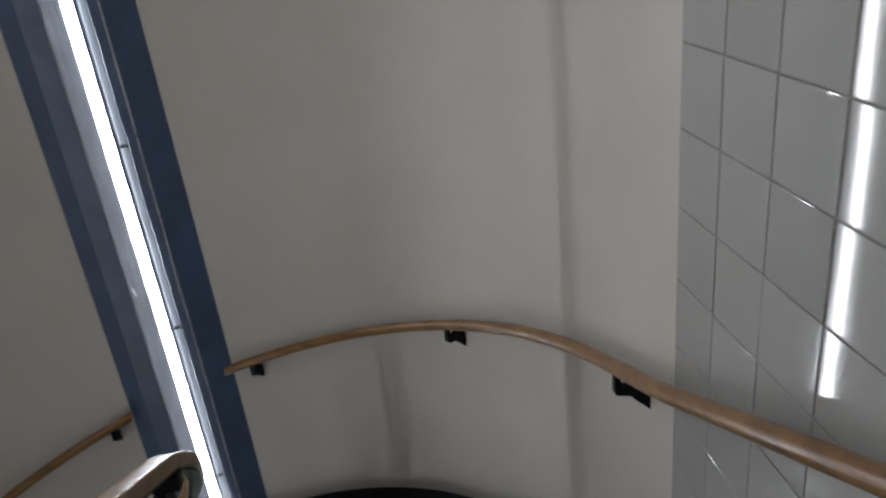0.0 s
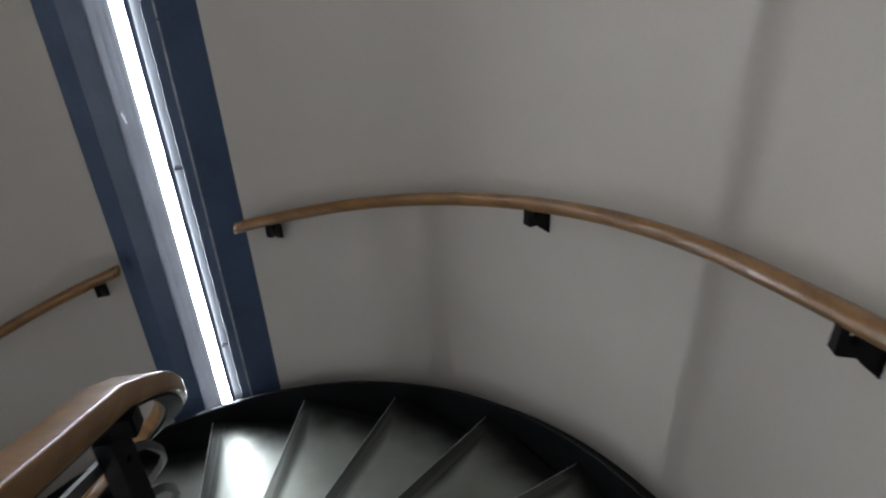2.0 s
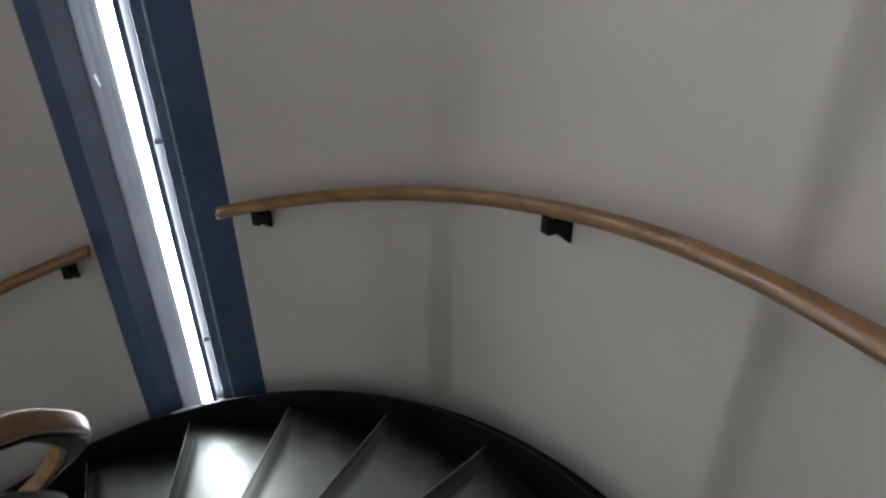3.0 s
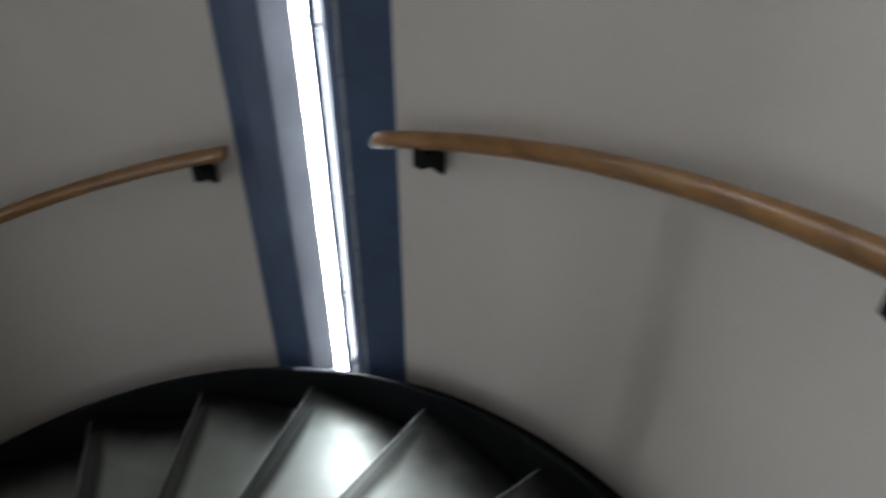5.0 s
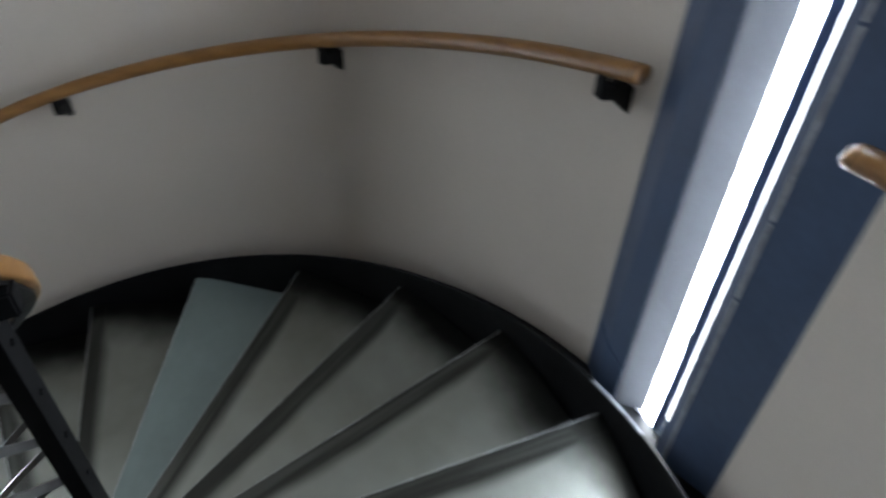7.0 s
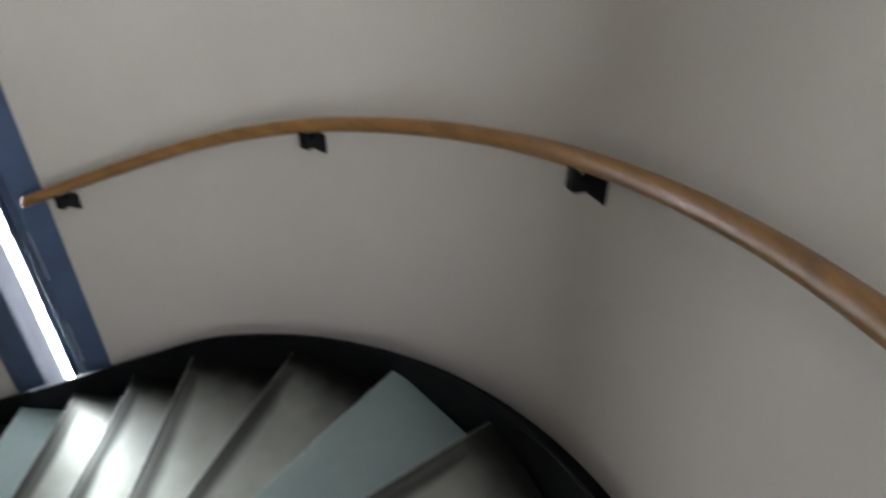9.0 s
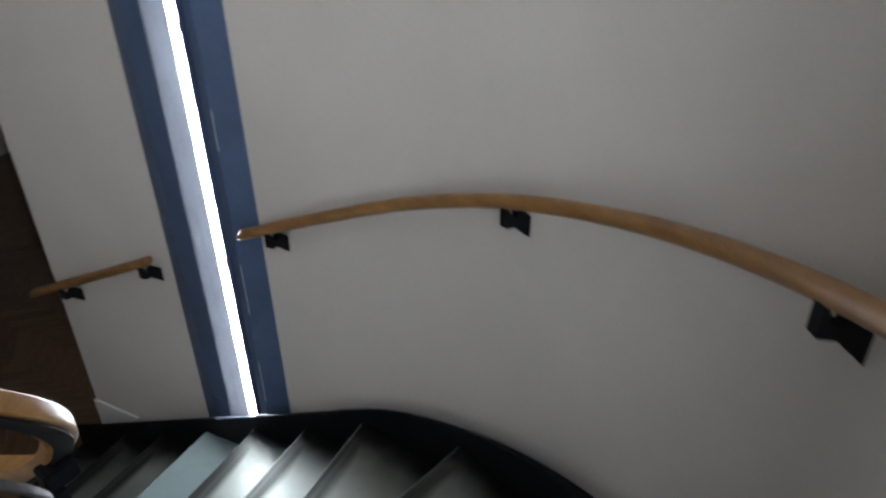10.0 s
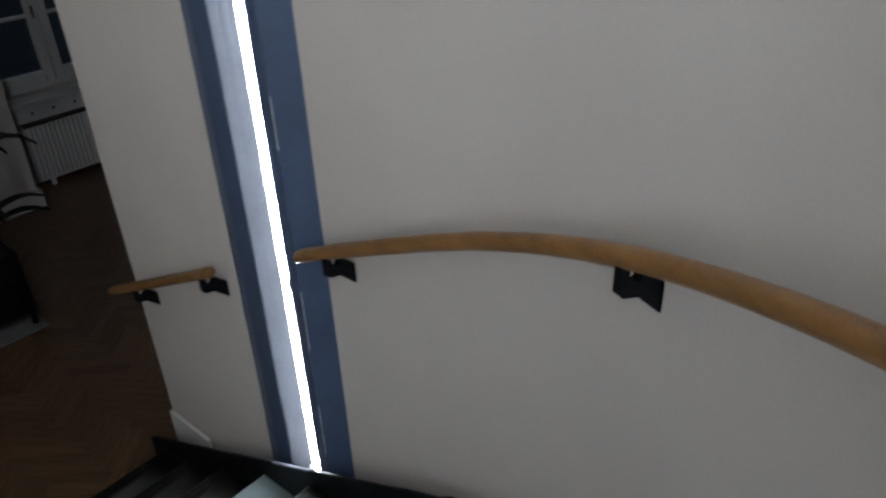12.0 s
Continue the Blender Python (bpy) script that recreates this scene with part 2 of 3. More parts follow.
def make_step(k):
    o1, i1 = nosing(k)
    o0, i0 = nosing(k - 1)
    z = -RISE * k
    e = (o1 - i1).normalized()
    way = Vector((e.y, -e.x, 0))
    if way.dot((o0 + i0) / 2 - (o1 + i1) / 2) < 0:
        way = -way
    e0 = (o0 - i0).normalized()
    w0 = Vector((e0.y, -e0.x, 0))
    if w0.dot(way) < 0:
        w0 = -w0
    # the tread reaches a little under the step above
    ob0, ib0 = o0 + w0 * 0.03, i0 + w0 * 0.03
    # flat sheet, set by hand and so never quite level; its front strip is folded down to the nosing
    rnd = random.Random(40 + k)
    ta, tb = rnd.gauss(0, 0.006), rnd.gauss(0, 0.005)

    def sheet(rows):
        rows = [[Vector((a.x, a.y, za)), Vector((b.x, b.y, zb))] for a, b, za, zb in rows]
        lows = [[Vector((p.x, p.y, z - 0.045)) for p in r] for r in (rows[-1], rows[0])]
        bm = bmesh.new()
        sweep(bm, rows + lows + [rows[0]], close=False)
        for c in (0, 1):
            bm.faces.new([bm.verts.new(r[c]) for r in rows + lows])
        bmesh.ops.remove_doubles(bm, verts=bm.verts[:], dist=1e-5)
        # u: distance back from the front edge; v: along it, from a start of its own
        uv = bm.loops.layers.uv.new("edge")
        for f in bm.faces:
            for lp in f.loops:
                d = lp.vert.co - i1
                lp[uv].uv = (d.x * way.x + d.y * way.y, d.x * e.x + d.y * e.y + 3.7 * (k + 6))
        return bm

    of, fi = o1 + way * 0.058, i1 + way * 0.042
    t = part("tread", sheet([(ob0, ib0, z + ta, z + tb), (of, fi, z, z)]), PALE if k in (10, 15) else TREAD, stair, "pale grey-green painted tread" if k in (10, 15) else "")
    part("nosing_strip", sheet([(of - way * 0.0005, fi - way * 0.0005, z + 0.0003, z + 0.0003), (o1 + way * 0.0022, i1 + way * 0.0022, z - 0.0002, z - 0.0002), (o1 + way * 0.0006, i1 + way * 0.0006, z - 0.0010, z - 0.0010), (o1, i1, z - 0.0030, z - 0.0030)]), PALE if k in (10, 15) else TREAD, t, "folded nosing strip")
    q = [o1 + way * 0.03, i1 + way * 0.02, i1 + way * 0.028, o1 + way * 0.038]
    part("riser", slab(bmesh.new(), q, z - RISE - 0.003, z - 0.044), BLACK, t)
    a, b = o1, i1
    bm = slab(bmesh.new(), [a - way * 0.0031, b - way * 0.0027, b - way * 0.0014, a - way * 0.0014], z - 0.0110, z - 0.0045)
    part("nosing_edge", bm, EDGE, t, "bright worn front edge")


for k in range(-5, 19):
    make_step(k)

# outer string: a wide black cheek beside the wall, with a thin upstand
S0, S1 = -6.4 * GOING, JAMB + 0.09
bm = bmesh.new()
sweep(bm, ribbon(S0, S1, lambda s: [(0.004, pitch_line(s) - 0.03), (0.1005, pitch_line(s) - 0.03), (0.1005, pitch_line(s) - 0.36), (0.004, pitch_line(s) - 0.36)]))
part("outer_string", bm, BLACK, stair, "black steel infill along the wall")
bm = bmesh.new()
top = lambda s: soft_line(s, 0.12) + 0.079
sweep(bm, ribbon(S0, S1, lambda s: [(0.101, top(s) - 0.002), (0.103, top(s)), (0.112, top(s)), (0.114, top(s) - 0.002), (0.114, top(s) - 0.46), (0.101, top(s) - 0.46)]))
plate = part("string_plate", bm, BLACK, stair, "black steel cheek plate beside the treads")
# lamplight on the plate's top edge, painted as a paler strip below each lamp
for m in (A(1.4015), math.pi * R + 0.7175):
    bm = bmesh.new()
    sweep(bm, ribbon(m - 0.12, m + 0.12, lambda s: [(0.1025, top(s) - 0.001), (0.1032, top(s) + 0.0012), (0.1118, top(s) + 0.0012), (0.1145, top(s) - 0.002), (0.1145, top(s) - 0.006), (0.1025, top(s) - 0.006)]))
    part("lit_rim", bm, RIM, plate, "rim painted pale as lit by the lamp above")


# ---- the well: inner string, posts, bars and rail ----
WELL = 0.50


def well(u, r=WELL, z=0.0):
    """A point round the well, u from 0 to 1 over the half turn; before and after it runs straight, in metres."""
    b = -BEND / math.pi
    if u < b:
        c, q = math.cos(BEND), -math.sin(BEND)
        return Vector((r * c - (u - b) * q, r * q + (u - b) * c, z))
    if u > 1:
        return Vector((-r, 1 - u, z))
    return Vector((r * math.cos(math.pi * u), r * math.sin(math.pi * u), z))


def well_line(u):
    b = -BEND / math.pi
    if u < b:
        return -RISE * (1 + 11 * b + (u - b) / GOING)
    if u > 1:
        return -RISE * (12 + (u - 1 + OFF) / GOING)
    return -RISE * (1 + 11 * u)


def well_soft(u):
    """The same line with its bends eased."""
    return sum(well_line(u + 0.06 * (i - 3) / 3) for i in range(7)) / 7


U0, U1 = -1.9, 1 + 1.75
US = [U0 + (-0.07 - U0) * i / 24 for i in range(24)] + [-0.07 + 1.07 * i / 52 for i in range(52)] + [1 + (U1 - 1) * i / 24 for i in range(25)]


def well_ribbon(profile):
    return [[well(u, WELL + i, z) for i, z in profile(u)] for u in US]


balustrade = thing("balustrade", "black steel balustrade with flat bars and an oak handrail", "railing")
bm = bmesh.new()
sweep(bm, well_ribbon(lambda u: [(-0.05, well_line(u) + 0.03), (-0.03, well_line(u) + 0.03), (-0.03, well_line(u) - 0.34), (-0.05, well_line(u) - 0.34)]))
part("inner_string", bm, BLACK, stair, "black steel string round the well")

RAIL_UP = 0.97


def rail_drop(u):
    """The rail comes a little nearer to the steps on its way round."""
    return well_soft(u) - 0.055 * min(1, max(0, u / 0.8))


def oval(u, a=0.030, b=0.024):
    z = rail_drop(u) + RAIL_UP
    out = []
    for i in range(20):
        t = 2 * math.pi * (i + 0.5) / 20
        ca, sa = math.cos(t), math.sin(t)
        out.append((-0.012 + a * math.copysign(abs(ca) ** 0.22, ca), z + b * math.copysign(abs(sa) ** 0.22, sa)))
    return out


bm = bmesh.new()
sweep(bm, well_ribbon(oval))
part("handrail_grip", bm, OAK, balustrade, "golden varnished oak handrail", smooth=True)
bm = bmesh.new()
sweep(bm, well_ribbon(lambda u: [(-0.030, rail_drop(u) + RAIL_UP - 0.034), (0.006, rail_drop(u) + RAIL_UP - 0.034), (0.006, rail_drop(u) + RAIL_UP - 0.026), (-0.030, rail_drop(u) + RAIL_UP - 0.026)]))
part("rail_strap", bm, BLACK, balustrade)
for j in range(6):
    dz = RAIL_UP - 0.135 - 0.125 * j
    bm = bmesh.new()
    sweep(bm, well_ribbon(lambda u: [(-0.068, rail_drop(u) + dz), (-0.0585, rail_drop(u) + dz), (-0.0585, rail_drop(u) + dz - 0.024), (-0.068, rail_drop(u) + dz - 0.024)]))
    part("rail_bar", bm, STEEL, balustrade, "grey flat steel bar")
for u in (-1.66, -0.90, -0.13, 0.444, 0.93, 1.77, 2.5):
    p = well(u)
    n = (well(u, WELL + 0.1) - p).normalized()
    t = Vector((-n.y, n.x, 0))
    z0, z1 = well_line(u) - 0.15, rail_drop(u) + RAIL_UP - 0.03
    bm = slab(bmesh.new(), [p - n * 0.028 + t * 0.032, p - n * 0.028 - t * 0.032, p - n * 0.058 - t * 0.032, p - n * 0.058 + t * 0.032], z0, z1 - 0.050)
    post = part("post", bm, BLACK, balustrade)
    bm = slab(bmesh.new(), [p + n * 0.010 + t * 0.020, p + n * 0.010 - t * 0.020, p - n * 0.060 - t * 0.026, p - n * 0.060 + t * 0.026], z1 - 0.052, z1 - 0.004)
    bmesh.ops.bevel(bm, geom=bm.edges[:], offset=0.004, segments=2, affect="EDGES")
    part("rail_arm", bm, BLACK, post, "black saddle that carries the rail")
    for j in range(6):
        c = p - n * 0.0255
        zz = rail_drop(u) + RAIL_UP - 0.147 - 0.125 * j
        bm = bmesh.new()
        bmesh.ops.create_cone(bm, cap_ends=True, segments=8, radius1=0.007, radius2=0.005, depth=0.006)
        rot = n.to_track_quat("Z", "Y").to_matrix().to_4x4()
        bm.transform(Matrix.Translation((c.x, c.y, zz)) @ rot)
        part("bolt", bm, BLACK, post)


# a tall thin hanger that carries the upper flight on the lower side of the well
def hanger(x, y):
    h = thing("stair_hanger", "tall thin black steel hanger rod beside the well", "steel post", "", at=(x, y, 0))
    z0 = -RISE * (12 - y / GOING) - 0.2
    part("rod", box(bmesh.new(), -0.006, -0.0075, z0, 0.006, 0.0075, CEIL - 0.004, 0.004), BLACK, h)
    part("head_plate", box(bmesh.new(), -0.05, -0.07, CEIL - 0.012, 0.05, 0.07, CEIL - 0.001, 0.002), BLACK, h)
    part("foot_plate", box(bmesh.new(), -0.016, -0.02, z0 - 0.01, 0.016, 0.02, z0 + 0.05, 0.002), BLACK, h)


hanger(-0.52, -0.395)


# ---- wall handrails ----
RAIL_IN, RAIL_Z, RAIL_R = 0.080, 0.9765, 0.0240


def wall_rail(s0, s1, brackets):
    h = thing("wall_handrail", "round varnished oak handrail on black wall brackets", "handrail", "wall handrails of the stair")
    bm = bmesh.new()
    rings = []
    ends = [(s0, 0.6), (s0 + 0.003, 0.9)] + [(s, 1) for s in steps(s0 + 0.008, s1 - 0.008, 0.04)] + [(s1 - 0.003, 0.9), (s1, 0.6)]
    for s, f in ends:
        c = along(s, RAIL_IN, soft_line(s) + RAIL_Z)
        n = (along(s, 0) - along(s, 0.1)).normalized()
        up = Vector((0, 0, 1))
        rings.append([c + (n * math.cos(t) + up * math.sin(t)) * RAIL_R * f for t in [2 * math.pi * i / 14 for i in range(14)]])
    sweep(bm, rings)
    part("handrail_grip", bm, OAK, h, smooth=True)
    for s in (s0 + 0.022, s1 - 0.022):
        bm = bmesh.new()
        rr = []
        for d, f in ((-0.0015, 1.0), (-0.001, 1.03), (0.001, 1.03), (0.0015, 1.0)):
            c = along(s + d, RAIL_IN, soft_line(s + d) + RAIL_Z)
            n = (along(s, 0) - along(s, 0.1)).normalized()
            rr.append([c + (n * math.cos(t) + Vector((0, 0, 1)) * math.sin(t)) * RAIL_R * f for t in [2 * math.pi * i / 14 for i in range(14)]])
        sweep(bm, rr)
        part("end_ring", bm, DARK, h, "dark joint of the turned end cap")
    for s in brackets:
        p = along(s)
        n = (along(s, 0.1) - p).normalized()           # into the stair
        t = (along(s + 0.01) - along(s - 0.01)).normalized()
        z = soft_line(s) + RAIL_Z - RAIL_R
        m = Matrix.Translation((p.x, p.y, z)) @ Matrix((t, n, Vector((0, 0, 1)))).transposed().to_4x4()
        # a thick gusset that stands out from the wall, notched under the rail
        prof = [(0.0, -0.045), (0.0, -0.108), (0.005, -0.110), (0.046, -0.072), (0.050, -0.064), (0.058, -0.060), (0.093, -0.052), (0.100, -0.045), (0.100, 0.012), (0.083, 0.003), (0.081, -0.023), (0.076, -0.027), (0.059, -0.027), (0.054, -0.022), (0.052, 0.001), (0.044, -0.006)]
        bm = bmesh.new()
        sweep(bm, [[Vector((x, d, zz)) for d, zz in prof] for x in (-0.011, 0.011)])
        bm.transform(m)
        arm = part("bracket", bm, BLACK, h, "black steel bracket")
        bm = bmesh.new()
        box(bm, -0.015, 0.001, -0.112, 0.015, 0.005, -0.044, 0.002)
        bm.transform(m)
        part("wall_plate", bm, BLACK, arm)
    return h


wall_rail(-1.9, CH1[0] + 0.012, [-1.46, A(-0.1627) - 0.040, A(0.4792), A(1.1554)])
wall_rail(A(1.543), CH2[0] + 0.03, [A(1.6051), A(2.1767), A(2.7642), A(3.3425)])
wall_rail(CH2[1] + 0.03, JAMB + 0.09, [A(3.7661), A(4.1142)])


CHIP = 0.61


# ---- lamp channels: blue steel flanges either side of two upright strip lamps ----
def lamp_channel(c0, c1, joints, z_low, c, wear, deep, lip):
    """c0 is the upstairs edge, c the middle of the main lamp, which lies flush with the wall."""
    L = thing("light_channel", "slate blue steel channel with upright strip lamps in the wall", "wall lamp", "strip lamps of the stairwell")
    z_high = CEIL - 0.01

    def prism(name, outline, mat, label="", z0=z_low - 0.14, z1=z_high, parent=L, smooth=False):
        """An upright bar from its outline of (place along the wall, depth into the stair)."""
        bm = bmesh.new()
        sweep(bm, [[along(q, d, z) for q, d in outline] for z in (z0, z1)])
        return part(name, bm, mat, parent, label, smooth)

    right = prism("flange", [(c0 + 0.001, -0.001), (c - 0.158, 0.048), (c - 0.155, 0.050), (c - 0.150, 0.0495), (c - 0.106, lip), (c - 0.104, lip - 0.002), (c - 0.104, -0.085), (c0 + 0.001, -0.085)], BLUE, "folded slate blue flange with a raised ridge")
    rnd = random.Random(round(c * 100))
    z = z_low - 0.1
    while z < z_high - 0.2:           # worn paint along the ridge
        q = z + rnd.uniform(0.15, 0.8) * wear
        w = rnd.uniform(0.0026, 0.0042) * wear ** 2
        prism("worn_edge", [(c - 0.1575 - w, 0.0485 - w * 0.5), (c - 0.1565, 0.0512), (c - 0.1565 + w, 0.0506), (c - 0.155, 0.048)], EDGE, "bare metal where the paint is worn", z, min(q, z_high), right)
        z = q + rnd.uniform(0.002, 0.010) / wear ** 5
    mid = (c + 0.095 + c1) / 2
    left = prism("flange", [(c + 0.086, 0.041), (c + 0.090, 0.0430), (c + 0.099, 0.042), (mid, 0.033), (c1 - 0.03, 0.010), (c1 - 0.001, -0.001), (c1 - 0.001, -0.085), (c + 0.086, -0.085)], BLUE, "folded slate blue flange with a raised ridge", smooth=False)
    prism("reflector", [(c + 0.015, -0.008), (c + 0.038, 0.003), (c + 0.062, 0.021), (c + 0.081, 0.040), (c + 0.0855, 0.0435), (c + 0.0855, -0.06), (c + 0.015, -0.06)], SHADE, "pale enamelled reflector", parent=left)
    if wear == 1.0:
        for dz, dq, h in ((0.0, 0.0, 0.020), (0.016, 0.003, 0.016), (-0.012, -0.002, 0.010)):
            prism("paint_chip", [(c + 0.066 + dq, 0.0220 + dq), (c + 0.0645 + dq, 0.0245 + dq), (c + 0.0685 + dq, 0.0275 + dq), (c + 0.070 + dq, 0.0250 + dq)], EDGE, "chip in the blue paint", CHIP + dz, CHIP + dz + h, left)
    prism("divider", [(c - 0.044, -0.030), (c - 0.0345, -0.030), (c - 0.0345, 0.003), (c - 0.044, 0.003)], BLUE, "dark bar between the lamps")
    prism("lamp_rail", [(c - 0.034, -0.030), (c + 0.0145, -0.030), (c + 0.0145, -0.018), (c - 0.034, -0.018)], TRAY, "pale enamelled rail behind the main lamp")
    prism("lamp_bed", [(c - 0.1035, -0.085), (c + 0.0145, -0.085), (c + 0.0145, -0.072), (c - 0.1035, -0.072)], TRAY, "pale enamelled bed of the deeper lamp")
    zs = [z_low] + [z for z in joints if z_low + 0.05 < z < z_high - 0.05] + [z_high]

    def tube(name, a, b, za, zb, mat, label, sink):
        bm = bmesh.new()
        h = (b - a) / 2
        rings = []
        for z, g in ((za + 0.004, 0.9), (za + 0.008, 1), (zb - 0.008, 1), (zb - 0.004, 0.9)):
            ring = [(a + h + h * g * math.cos(q), (0.006 * math.sin(q)) * g - sink) for q in [math.pi * i / 8 for i in range(9)]]
            rings.append([along(q, d, z) for q, d in ring + [(a + h - h * g, -0.017), (a + h + h * g, -0.017)]])
        sweep(bm, rings)
        return part(name, bm, mat, L, label)

    for za, zb in zip(zs, zs[1:]):
        tube("lamp_tube", c - 0.033, c + 0.013, za, zb, LAMP, "glowing cool white strip lamp", 0.004)
    # the second row lies deeper, half behind the first
    zt = [z_low] + [z - 0.04 for z in zs[1:-1]] + [z_high]
    for za, zb in zip(zt, zt[1:]):
        bm = bmesh.new()
        sweep(bm, [[along(c - 0.018 + 0.011 * g * math.cos(q), -0.052 + 0.011 * g * math.sin(q), z) for q in [math.pi * i / 6 for i in range(12)]]
                   for z, g in ((za + 0.004, 0.8), (za + 0.008, 1), (zb - 0.008, 1), (zb - 0.004, 0.8))])
        part("lamp_tube", bm, deep, L, "second strip lamp set deeper in the channel", smooth=True)
    for z in zs[1:-1]:
        prism("lamp_holder", [(c - 0.047, 0.0035), (c - 0.036, 0.0035), (c - 0.036, 0.010), (c - 0.047, 0.010)], STEEL, "grey lamp holder clip", z - 0.022, z + 0.018)
        prism("lamp_joint", [(c - 0.033, -0.017), (c + 0.013, -0.017), (c + 0.013, -0.003), (c - 0.033, -0.003)], EDGE, "joint between two lamps", z - 0.004, z + 0.004)
        prism("lamp_clip", [(c - 0.075, -0.071), (c - 0.0375, -0.071), (c - 0.0375, -0.050), (c - 0.075, -0.066)], STEEL, "spring clip of the deeper lamp", z - 0.052, z - 0.040)
    # mitred blue foot of the wide flange
    zf = pitch_line(c + 0.11) + 0.079 + 0.050
    prism("flange_foot", [(c + 0.090, 0.045), (c + 0.099, 0.0445), (mid, 0.0355), (c1 - 0.03, 0.0125), (c1 - 0.006, 0.004), (c1 - 0.006, -0.03), (c + 0.090, -0.03)], BLUE, "raised blue foot of the flange", zf - 0.30, zf, left)
    # foot of the channel
    bm = bmesh.new()
    sweep(bm, [[along(q, 0.002, z_low), along(q, -0.045, z_low), along(q, -0.045, z_low - 0.05), along(q, 0.002, z_low - 0.05)] for q in steps(c - 0.103, c + 0.085, 0.05)])
    part("lamp_foot", bm, EDGE, L, "pale metal foot plate")
    return L


def J(z):
    return [z + 0.953 * i for i in range(-4, 6)]


C1, C2 = A(1.4015), math.pi * R + 0.7175
lamp_channel(CH1[0], CH1[1], J(0.397), pitch_line(C1) - 0.03, C1, 1.0, LAMP_DEEP, 0.036)
lamp_channel(CH2[0], CH2[1], J(-0.40), pitch_line(C2) - 0.03, C2, 0.45, TRAY, 0.040)


# ---- floors, ceilings and outer shell ----
def plain(name, x0, y0, z0, x1, y1, z1, mat, label, cat, kind="structure"):
    return tagged(part(name, box(bmesh.new(), x0, y0, z0, x1, y1, z1), mat), label, cat, kind=kind)


YB = -6.0                 # window wall
plain("floor", -7, YB - 0.3, FLOOR - 0.2, 5, 3, FLOOR - 0.006, PARQUET, "dark brown oak parquet floor of the lower room", "floor")
plain("floor_upper", -4.2, YB - 0.3, UPPER - 0.3, 4.2, -6 * GOING - GOING, UPPER, PARQUET, "upper landing floor", "floor")
plain("ceiling", -7, YB - 0.3, CEIL, 5, 3, CEIL + 0.2, PLASTER, "plain white ceiling above the stairwell", "ceiling")
plain("wall_west", -7.2, YB - 0.3, FLOOR, -7.0, 3, CEIL, PLASTER, "plain white wall", "wall")
plain("wall_east_outer", 4.2, YB - 0.3, FLOOR, 4.4, 3, CEIL, PLASTER, "plain white wall", "wall")
plain("wall_side", -7, -(JAMB - math.pi * R) + 0.0, FLOOR, -R - 0.25, -(JAMB - math.pi * R) + 0.25, CEIL, PLASTER, "white wall beside the stair opening", "wall")
plain("wall_upper_west", -4.2, YB, UPPER, -4.0, -1.7, CEIL, PLASTER, "white wall of the upper landing", "wall")
plain("wall_under_stair", 0.3, -2.5, FLOOR, 0.42, -0.2, UPPER - 0.3, PLASTER, "white wall under the upper flight", "wall")
plain("baseboard", -R + 0.004, -(JAMB - math.pi * R) + 0.001, FLOOR, -R + 0.018, -(JAMB - math.pi * R) + 0.34, FLOOR + 0.335, WHITE, "white skirting board at the foot of the wall", "skirting")

plain("wall_north_landing", 1.0, -3.15, FLOOR, 4.2, -2.95, CEIL, PLASTER, "plain white wall closing the landing", "wall")


# ---- window wall of the lower room ----
def wall_with_hole(name, x0, x1, z0, z1, hx0, hx1, hz0, hz1, y0, y1):
    bm = bmesh.new()
    for a, b, c, d in ((x0, hx0, z0, z1), (hx1, x1, z0, z1), (hx0, hx1, z0, hz0), (hx0, hx1, hz1, z1)):
        box(bm, a, y0, c, b, y1, d)
    return tagged(part(name, bm, PLASTER), "white wall with the window opening", "wall", kind="structure")


WX0, WX1, WZ0, WZ1 = -4.00, -2.15, FLOOR + 0.823, FLOOR + 2.55
wall_with_hole("wall_window", -7.0, 4.4, FLOOR, CEIL, WX0, WX1, WZ0, WZ1, YB - 0.45, YB - 0.10)


